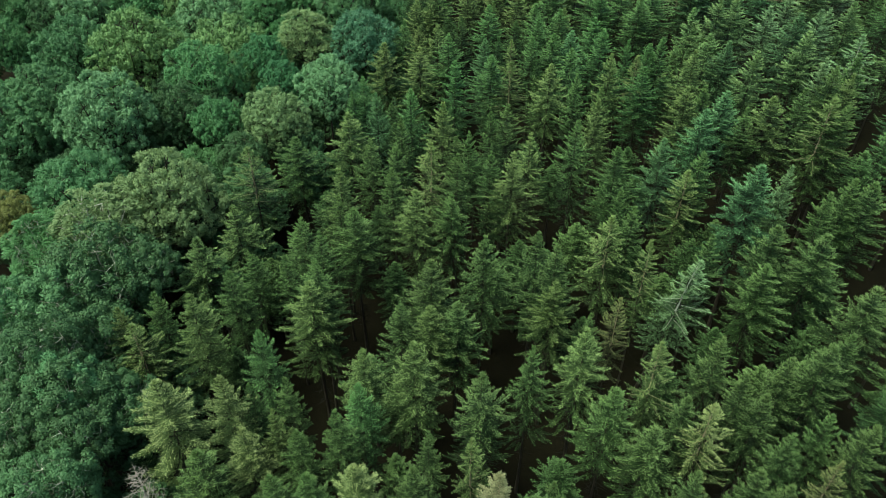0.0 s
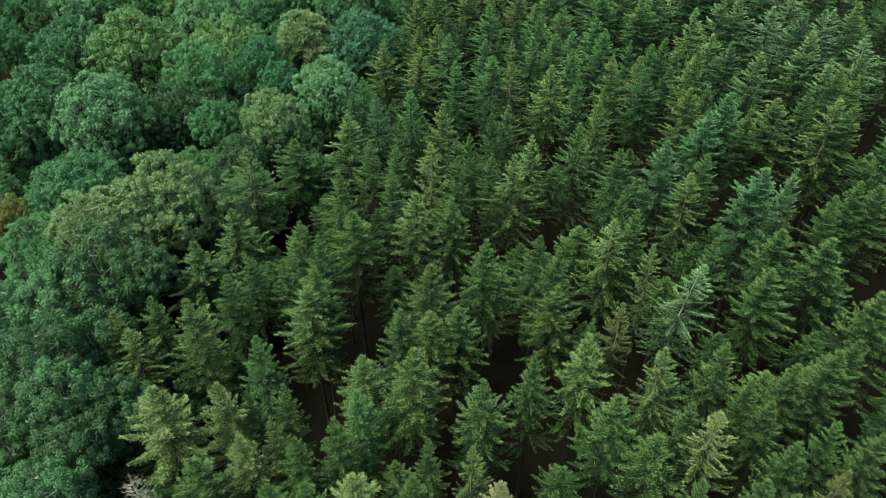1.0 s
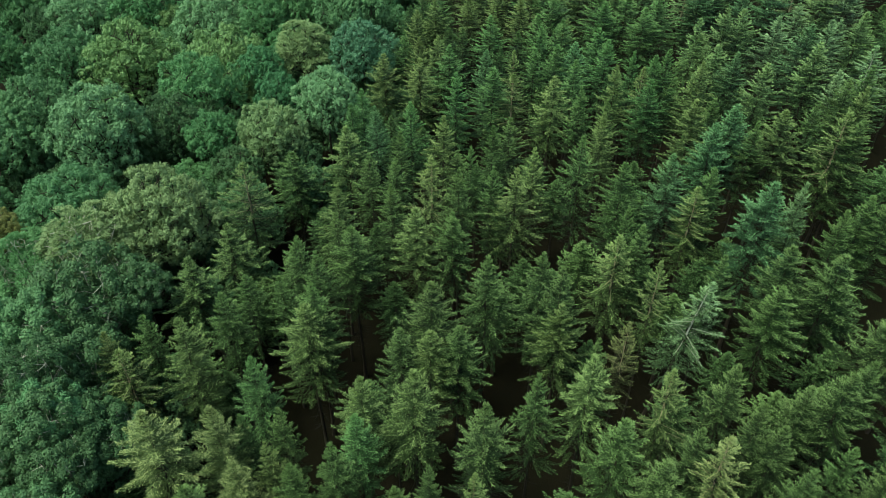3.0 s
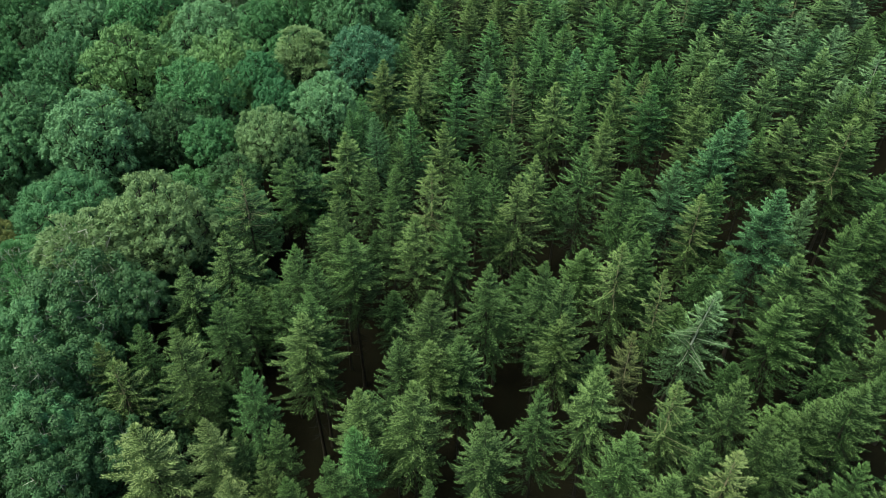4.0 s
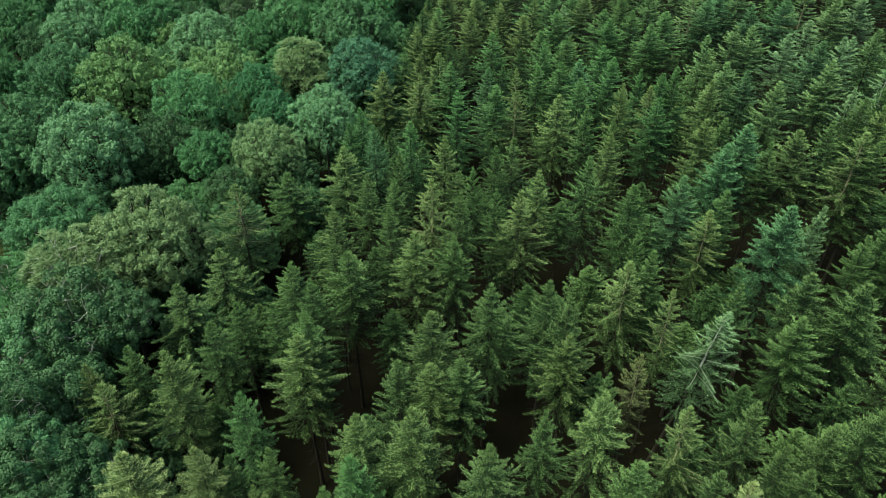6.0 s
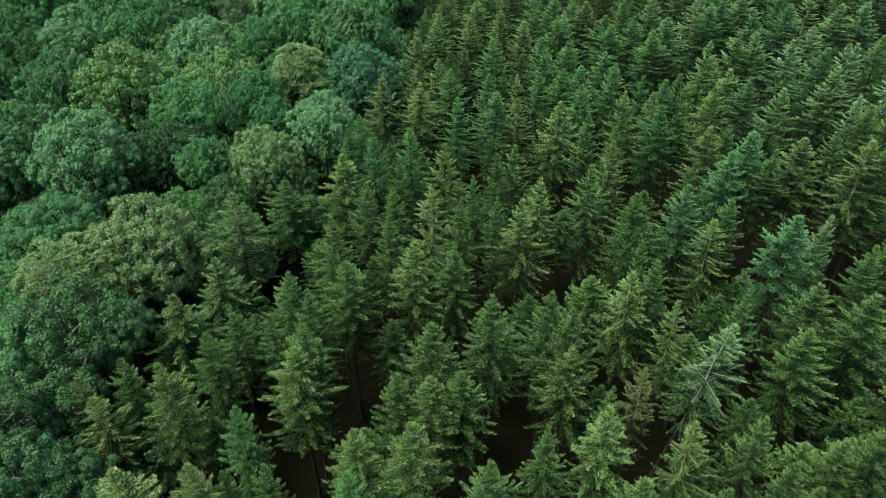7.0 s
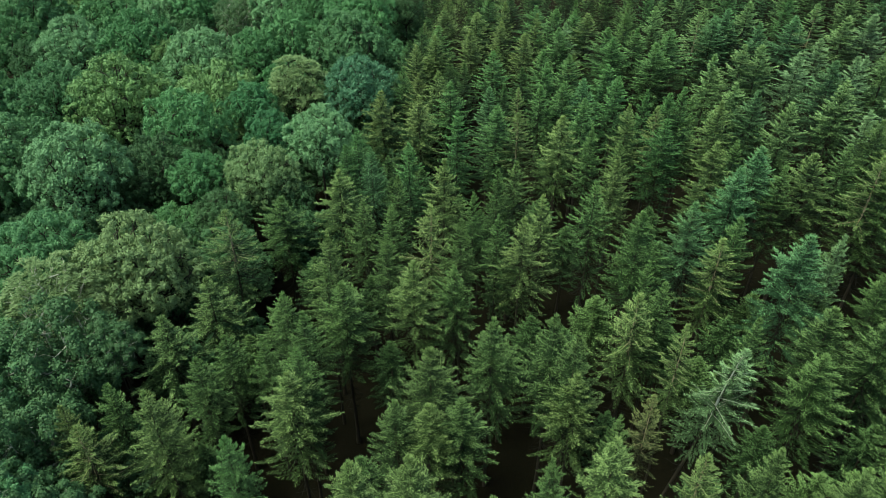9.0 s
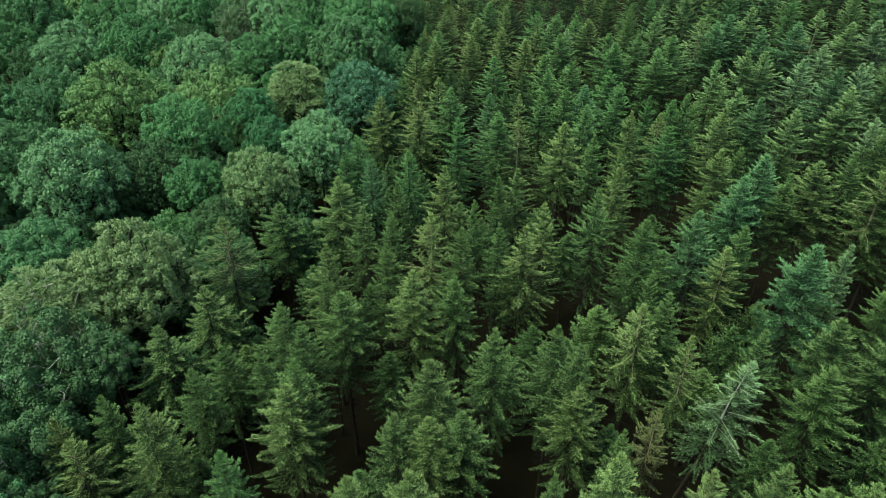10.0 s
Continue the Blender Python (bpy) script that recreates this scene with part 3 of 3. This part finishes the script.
spruce(15.3, 43.6, 25.7, 1.27, "sC")
spruce(-1.1, 43.7, 24.5, 1.83, "yA")
spruce(-3.6, 44.0, 24.5, 1.62, "dA")
spruce(1.4, 44.2, 24.5, 1.84, "dA")
spruce(10.1, 45.7, 25.6, 1.97, "yD")
spruce(28.2, 45.9, 27.4, 2.04, "gD")
spruce(-12.0, 46.6, 24.8, 2.15, "yD")
spruce(22.6, 46.6, 27.3, 1.95, "lC", 9, 0)
spruce(-26.2, 46.7, 23.4, 1.47, "gA")
spruce(-1.0, 46.8, 27.1, 2.29, "dA")
spruce(10.1, 47.2, 28.4, 1.84, "dD")
spruce(33.5, 47.7, 29.3, 2.37, "dA")
spruce(-11.5, 48.5, 25.5, 1.82, "gD")
spruce(23.9, 48.5, 28.7, 1.43, "gD")
spruce(18.7, 48.7, 27.9, 1.33, "yC")
spruce(-19.9, 49.1, 23.8, 1.75, "gA")
spruce(29.9, 49.3, 29.0, 2.10, "dA")
spruce(8.7, 49.4, 28.2, 1.79, "dD")
spruce(4.0, 50.5, 26.9, 1.84, "dD")
spruce(-15.3, 52.1, 23.2, 1.34, "gA")
spruce(16.0, 52.6, 27.6, 2.22, "yC")
spruce(-11.7, 52.5, 25.8, 1.55, "gD")
spruce(-18.9, 53.2, 22.4, 1.62, "gA")
spruce(36.1, 53.4, 29.8, 1.33, "gA")
spruce(40.1, 53.8, 30.6, 2.23, "gA")
spruce(-24.4, 54.3, 23.6, 2.62, "dB")
spruce(29.9, 55.3, 31.5, 2.50, "bA")
spruce(-8.8, 55.9, 26.1, 2.09, "gA")
spruce(38.9, 54.9, 30.3, 1.51, "gA")
spruce(17.2, 55.5, 28.8, 1.17, "gD")
spruce(-14.2, 56.5, 24.5, 1.78, "gD")
spruce(33.6, 56.8, 30.5, 1.17, "lA")
spruce(-2.7, 57.9, 26.9, 2.01, "yA")
spruce(1.0, 58.0, 26.3, 1.69, "gD")
spruce(-10.5, 58.3, 26.0, 1.55, "gD")
spruce(24.8, 59.4, 28.3, 1.91, "yC")
spruce(-22.0, 59.7, 23.6, 2.39, "dB")
spruce(17.9, 61.4, 29.8, 1.92, "gA")
spruce(1.6, 61.5, 28.9, 1.60, "gD")
spruce(22.6, 61.8, 30.5, 1.92, "bA")
spruce(7.4, 62.0, 28.8, 2.19, "yB")
spruce(-10.8, 62.2, 26.7, 1.76, "yD")
spruce(5.2, 64.2, 27.6, 1.31, "gD")
spruce(-1.2, 64.8, 28.3, 2.03, "yC")
spruce(14.4, 65.5, 30.5, 2.01, "gB")
spruce(-21.1, 65.6, 27.2, 2.61, "dC")
spruce(40.7, 65.8, 33.0, 2.31, "yC")
spruce(9.6, 66.0, 28.7, 1.69, "yB")
spruce(-5.1, 66.7, 27.1, 1.48, "gD")
spruce(28.2, 66.9, 31.1, 2.03, "bA")
spruce(3.0, 67.8, 27.9, 1.24, "gD")
spruce(36.0, 69.0, 31.5, 2.31, "yA")
spruce(-8.1, 69.2, 26.2, 1.66, "gD")
spruce(39.6, 69.9, 32.1, 1.47, "gA")
spruce(17.4, 70.5, 30.5, 1.62, "yD")
spruce(5.5, 70.5, 28.9, 1.39, "gA")
spruce(44.6, 70.5, 33.5, 1.58, "yD")
spruce(31.5, 70.6, 31.4, 2.11, "bA")
spruce(27.3, 71.3, 31.6, 1.87, "yD")
spruce(0.1, 72.1, 29.2, 1.92, "yD")
spruce(7.5, 72.1, 29.0, 2.05, "gB")
spruce(43.7, 72.5, 33.4, 1.74, "gA")
spruce(-17.6, 73.4, 23.9, 2.30, "gA")
spruce(-4.9, 73.8, 26.4, 1.20, "gD")
spruce(43.2, 74.2, 33.7, 1.49, "lD")
spruce(-11.2, 74.4, 26.6, 2.28, "yD")
spruce(18.8, 75.6, 29.5, 1.32, "gD")
spruce(-8.0, 77.3, 27.8, 1.37, "bD")
spruce(16.1, 77.7, 30.0, 1.35, "gD")
spruce(37.2, 78.4, 32.6, 1.84, "pA")
spruce(-3.9, 79.2, 27.3, 1.68, "mD")
spruce(30.8, 80.9, 31.6, 1.77, "yD")
spruce(44.3, 81.7, 33.7, 1.89, "pA")
spruce(24.4, 82.6, 30.2, 1.68, "yC")
spruce(21.2, 82.9, 30.3, 1.54, "yD")
spruce(-10.2, 83.5, 26.9, 1.60, "mA")
spruce(-11.7, 83.6, 24.8, 1.63, "mA")
spruce(36.3, 84.7, 31.2, 1.70, "bA")
spruce(28.0, 85.3, 31.4, 1.57, "mD")
spruce(13.7, 82.7, 29.0, 2.61, "yB")
spruce(23.8, 85.7, 30.9, 1.45, "mD")
spruce(26.7, 86.0, 30.3, 1.73, "mA")
spruce(1.7, 86.0, 28.0, 1.76, "mD")
spruce(9.0, 86.0, 27.8, 1.93, "yC")
spruce(47.4, 86.4, 34.6, 2.27, "lB")
spruce(45.2, 86.6, 34.0, 2.27, "bA")
spruce(34.5, 86.9, 31.2, 2.19, "pD")
spruce(6.5, 87.1, 28.1, 2.23, "mA")
spruce(17.0, 87.3, 29.1, 1.77, "mD")
spruce(49.8, 88.8, 33.8, 2.03, "lB")
spruce(43.8, 92.4, 32.8, 2.50, "lB")
spruce(22.2, 93.2, 29.4, 1.87, "mD")
spruce(40.0, 94.8, 32.9, 2.01, "pA")
spruce(18.2, 95.0, 28.3, 1.92, "bA")
spruce(15.8, 95.3, 27.8, 2.09, "mA")
spruce(47.4, 95.4, 33.5, 2.50, "lB")
spruce(12.8, 95.5, 27.3, 1.78, "mD")
spruce(9.9, 95.7, 26.8, 1.46, "yC")
spruce(38.2, 95.7, 32.6, 2.34, "pD")
spruce(-3.3, 97.5, 24.9, 2.50, "yB")
spruce(35.7, 98.3, 30.4, 1.94, "pB")
spruce(8.3, 99.0, 25.8, 1.68, "kD")
spruce(6.3, 99.1, 25.5, 1.68, "bD")
spruce(22.3, 100.0, 28.3, 2.33, "mD")
spruce(-8.7, 100.6, 24.2, 2.47, "yA")
spruce(57.0, 101.7, 34.5, 2.50, "lA")
spruce(1.0, 102.6, 24.7, 2.50, "mB")
spruce(54.4, 103.1, 33.8, 2.48, "pA")
spruce(11.3, 104.8, 25.9, 1.76, "kD")
spruce(14.8, 105.3, 26.5, 1.94, "mD")
spruce(30.1, 106.0, 29.1, 2.44, "mA")
spruce(49.0, 106.5, 32.7, 2.40, "bA")
spruce(-0.7, 106.5, 24.7, 2.50, "yB")
spruce(18.2, 106.5, 27.1, 2.13, "mD")
spruce(44.4, 106.6, 31.7, 2.07, "bA")
spruce(-3.7, 107.7, 23.9, 1.82, "yD")
spruce(3.1, 108.8, 24.9, 1.65, "kD")
spruce(33.0, 109.2, 29.9, 2.50, "mA")
spruce(53.4, 110.0, 33.4, 2.11, "pC")
spruce(-6.1, 110.6, 23.7, 1.68, "mD")
spruce(14.9, 110.8, 26.4, 2.03, "mD")
spruce(25.2, 110.8, 28.2, 2.37, "mA")
spruce(28.9, 112.4, 29.0, 2.02, "mD")
spruce(40.1, 112.4, 30.8, 2.18, "bA")
spruce(7.6, 112.8, 25.4, 2.50, "mB")
spruce(42.7, 114.7, 31.2, 2.50, "bA")
spruce(38.5, 114.7, 30.6, 2.50, "pC")
spruce(25.1, 114.8, 28.3, 2.50, "mA")
spruce(45.8, 115.0, 32.1, 2.50, "pA")
spruce(12.8, 118.0, 26.3, 2.34, "yD")
spruce(18.2, 118.2, 27.1, 2.33, "mD")
spruce(19.5, 120.2, 27.2, 1.97, "lD")
spruce(23.4, 123.1, 27.8, 2.50, "yA")
spruce(9.7, 125.2, 25.7, 1.85, "yD")
spruce(21.8, 125.6, 27.5, 2.04, "mD")
spruce(-3.7, 127.0, 24.0, 2.50, "kB")
spruce(19.0, 127.7, 27.1, 2.49, "mD")
spruce(15.9, 130.3, 26.8, 2.50, "mD")
spruce(5.9, 131.4, 25.3, 2.50, "yA")
spruce(0.1, 136.3, 24.4, 2.50, "yA")
spruce(12.3, 138.3, 26.2, 2.50, "kA")
spruce(8.4, 139.4, 25.7, 2.50, "mD")
spruce(-0.9, 127.8, 24.2, 2.50, "mB")
spruce(24.3, 78.5, 30.6, 1.90, "mA")
spruce(29.6, 72.2, 31.3, 1.60, "gA")
spruce(33.0, 68.0, 30.8, 1.50, "gD")
spruce(52.5, 88.5, 34.8, 1.90, "pA")
spruce(49.2, 79.0, 34.4, 2.30, "lC")
spruce(47.5, 75.5, 33.6, 1.70, "gA")
spruce(-5.3, 61.9, 26.9, 1.55, "gD")
spruce(18.2, 53.5, 28.1, 1.50, "gA")
spruce(26.4, 60.6, 29.7, 1.55, "gA")
spruce(41.9, 65.0, 32.5, 1.90, "gA")
spruce(18.6, 33.6, 24.9, 1.35, "dA")
spruce(32.4, 38.2, 26.8, 1.45, "dA")

# ---- the broadleaved wood ----
broadleaf(-29.6, 29.6, 18.8, 3.50, "tO")
broadleaf(-28.8, 33.9, 19.3, 3.32, "kO")
broadleaf(-34.1, 35.1, 19.9, 3.45, "kO")
broadleaf(-30.8, 36.8, 20.0, 4.02, "kO")
broadleaf(-26.8, 37.4, 18.7, 2.95, "kO")
broadleaf(-31.2, 37.6, 20.7, 3.41, "tO")
broadleaf(-28.5, 37.9, 18.9, 3.15, "kO")
broadleaf(-35.5, 40.4, 20.7, 3.61, "kO")
broadleaf(-33.3, 40.6, 22.1, 3.46, "kO")
broadleaf(-31.7, 44.4, 19.1, 4.34, "kO")
broadleaf(-40.2, 46.4, 20.9, 3.59, "tO")
broadleaf(-36.2, 47.8, 20.1, 4.27, "tO")
broadleaf(-33.5, 52.2, 20.0, 5.40, "kO")
broadleaf(-28.8, 53.1, 21.0, 2.60, "kO")
broadleaf(-43.0, 58.6, 19.1, 3.88, "gW")
broadleaf(-36.5, 59.1, 20.8, 4.84, "YW")
broadleaf(-47.1, 61.4, 21.1, 2.88, "OO")
broadleaf(-30.9, 64.6, 20.3, 6.43, "YO")
broadleaf(-41.6, 66.9, 19.4, 6.07, "tO")
broadleaf(-44.7, 83.6, 20.6, 6.59, "lO")
broadleaf(-22.5, 84.5, 20.0, 4.73, "YO")
broadleaf(-30.4, 84.6, 19.3, 3.93, "gO")
broadleaf(-59.4, 85.6, 17.8, 5.85, "tO")
broadleaf(-58.8, 87.4, 12.3, 4.87, "kO")
broadleaf(-38.0, 90.0, 17.6, 5.12, "kO")
broadleaf(-57.8, 91.6, 18.4, 6.06, "tO")
broadleaf(-16.4, 92.8, 20.7, 4.76, "lO")
broadleaf(-23.9, 96.5, 19.6, 3.61, "TO")
broadleaf(-36.3, 99.5, 18.6, 6.37, "gO")
broadleaf(-29.3, 109.3, 17.8, 4.16, "TO")
broadleaf(-12.9, 111.8, 19.4, 5.86, "SO")
broadleaf(-23.4, 115.2, 18.4, 5.21, "YW")
broadleaf(-38.1, 118.0, 13.3, 8.23, "yO")
broadleaf(-54.7, 118.4, 13.2, 8.73, "yO")
broadleaf(-66.1, 120.0, 13.5, 6.96, "tO")
broadleaf(-83.5, 128.8, 11.2, 5.58, "gO")
broadleaf(-32.9, 130.1, 18.7, 4.71, "gO")
broadleaf(-16.9, 131.0, 18.4, 7.46, "tO")
broadleaf(-43.2, 132.5, 14.3, 8.22, "lO")
broadleaf(-27.6, 134.7, 18.2, 6.59, "gO")
broadleaf(-15.5, 141.2, 20.2, 7.64, "gO")
broadleaf(-73.3, 144.6, 12.2, 7.78, "lO")
broadleaf(-60.0, 145.4, 13.1, 8.22, "gO")
broadleaf(-7.4, 146.2, 21.2, 4.29, "kO")
broadleaf(-82.5, 146.3, 10.2, 5.40, "kO")
broadleaf(-27.0, 151.2, 18.8, 5.46, "gO")
broadleaf(-91.8, 152.2, 11.1, 7.37, "gO")
broadleaf(-34.3, 153.8, 17.2, 6.27, "lO")
broadleaf(-42.4, 155.3, 16.3, 5.42, "sO")
broadleaf(-94.6, 160.3, 9.7, 7.51, "gO")
broadleaf(-54.7, 167.2, 14.6, 6.30, "gO")
broadleaf(-61.8, 168.3, 13.3, 6.80, "lO")
broadleaf(-73.8, 168.7, 9.6, 10.05, "gO")
broadleaf(-96.1, 171.1, 12.3, 9.88, "tO")
dead_tree(-21.8, 28.5, 23.1, 1.44)


# ---- filler trees in the gaps, trees round the edges, and the far woods ----
def edge(y):
    """The border between the broadleaved wood (smaller x) and the plantation."""
    return float(np.interp(y, (20, 43, 67, 87, 108, 128, 200), (-27, -29, -23, -14, -9, -6, -3)))


rng = np.random.default_rng(12)
standing = [(o.location.x, o.location.y) for o in scene.objects if o.parent is None and o.get("category") == "tree"]


def free(x, y, room):
    return all((x - a) ** 2 + (y - b) ** 2 > room * room for a, b in standing)


# small gaps in the stand: x, y, radius
GAPS = ((33.5, 115, 3.6), (37, 123, 3.6), (40, 131, 3.2), (37.5, 73.5, 3.5), (42.5, 76, 2.8), (-2.8, 48, 3.5), (4.9, 45, 4.2), (-15, 45, 4.2),
        (-7.4, 49.5, 4.0), (18, 45, 4.0), (10.5, 62, 3.5), (33, 64, 3.5), (-21, 56, 3.0))
WOOD_GAPS = ((-31.5, 58.5, 4.5), (-35.5, 82.5, 4.5), (-56, 79, 4.0))
far, far_round, under = [], [], []
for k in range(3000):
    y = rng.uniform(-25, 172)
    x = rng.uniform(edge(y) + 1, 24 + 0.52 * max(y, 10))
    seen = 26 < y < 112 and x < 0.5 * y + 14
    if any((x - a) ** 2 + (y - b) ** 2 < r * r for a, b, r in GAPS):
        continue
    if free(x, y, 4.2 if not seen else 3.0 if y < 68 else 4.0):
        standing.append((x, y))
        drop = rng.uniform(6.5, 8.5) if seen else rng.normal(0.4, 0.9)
        # trees in the stand's gaps: low and dark filler that stands in for shade
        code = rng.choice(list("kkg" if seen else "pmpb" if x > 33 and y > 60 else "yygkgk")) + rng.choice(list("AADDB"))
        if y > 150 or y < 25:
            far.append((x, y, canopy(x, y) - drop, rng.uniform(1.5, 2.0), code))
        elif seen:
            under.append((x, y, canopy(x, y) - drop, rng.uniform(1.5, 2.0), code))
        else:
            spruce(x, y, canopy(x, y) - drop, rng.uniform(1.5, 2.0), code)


def joined(name, label, paint, pieces):
    """One mesh of many: pieces are (mesh, matrix, first paint)."""
    verts, faces, slots, base = [], [], [], 0
    for me, m, first in pieces:
        for v in me.vertices:
            verts.append(m @ v.co)
        for p in me.polygons:
            faces.append(tuple(base + j for j in p.vertices))
            slots.append(first + p.material_index)
        base += len(me.vertices)
    me = mesh_of(name, verts, faces, *paint)
    me.polygons.foreach_set("material_index", slots)
    tagged(new(name, me), label, "trees", kind="stuff")


for k in range(2100):
    y = rng.uniform(-25, 235)
    x = rng.uniform(-34 - 0.47 * max(y, 0), edge(y) - 1)
    r = rng.uniform(3.4, 5.0)
    if any((x - a) ** 2 + (y - b) ** 2 < g * g for a, b, g in WOOD_GAPS):
        continue
    if free(x, y, 4.8 + 0.008 * abs(y) + (1.2 if y > 150 else 0)):
        standing.append((x, y))
        # filler crowns here are lower and darker-leaved, so the gaps look shaded
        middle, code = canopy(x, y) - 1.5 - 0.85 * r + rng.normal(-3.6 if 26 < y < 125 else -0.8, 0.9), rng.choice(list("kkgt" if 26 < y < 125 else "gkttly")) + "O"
        if y > 168 or y < 22:
            far_round.append((x, y, middle, r, code))
        else:
            broadleaf(x, y, middle, r, code)
# dark-leaved young trees, added to close and darken the wood under the crowns
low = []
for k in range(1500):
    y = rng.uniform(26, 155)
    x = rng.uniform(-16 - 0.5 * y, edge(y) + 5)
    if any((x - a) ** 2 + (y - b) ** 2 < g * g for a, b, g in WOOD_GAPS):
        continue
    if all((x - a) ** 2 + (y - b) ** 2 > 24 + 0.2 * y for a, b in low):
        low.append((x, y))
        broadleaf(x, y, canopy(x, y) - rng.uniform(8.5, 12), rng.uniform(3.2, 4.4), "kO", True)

# the woods go on past the countable trees
def spruce_wood(name, label, trees, kinds):
    hues = sorted({code[0] for *_, code in trees})
    pieces = []
    for i, (x, y, top, reach, code) in enumerate(trees):
        foot = ground(x, y) - 0.05
        m = pose(x, y, foot, 0, 0, i * 137.5) @ Matrix.Diagonal((reach / REACH, reach / REACH, (top - foot) / TREE, 1))
        kind = kinds[code[1]][i % len(kinds[code[1]])]
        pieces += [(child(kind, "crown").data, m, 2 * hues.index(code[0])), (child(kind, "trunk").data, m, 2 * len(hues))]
    joined(name, label, [m for h in hues for m in (NEEDLES[h], LIT_TIPS[h])] + [SPRUCE_BARK], pieces)


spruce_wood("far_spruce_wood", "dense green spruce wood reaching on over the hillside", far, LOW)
spruce_wood("shaded_spruce_undergrowth", "dark filler spruces added to darken gaps under the plantation", under, FILLERS)
hues = sorted({code[0] for *_, code in far_round})
pieces = []
for i, (x, y, z, reach, code) in enumerate(far_round):
    foot, kind = ground(x, y) - 0.05, YOUNG[i % 2]
    m = pose(x, y, z, 0, 0, i * 137.5) @ Matrix.Scale(reach, 4)
    stem = pose(x, y, foot) @ Matrix.Diagonal((reach, reach, max(z - foot, 4), 1))
    pieces += [(child(kind, "crown").data, m, hues.index(code[0])), (child(kind, "trunk").data, stem, len(hues))]
joined("far_broadleaf_wood", "green broadleaved wood going on past the plantation", [LEAVES[h] for h in hues] + [OAK_BARK], pieces)


for ob in PROTOTYPES:
    for o in (*ob.children_recursive, ob):
        bpy.data.objects.remove(o)
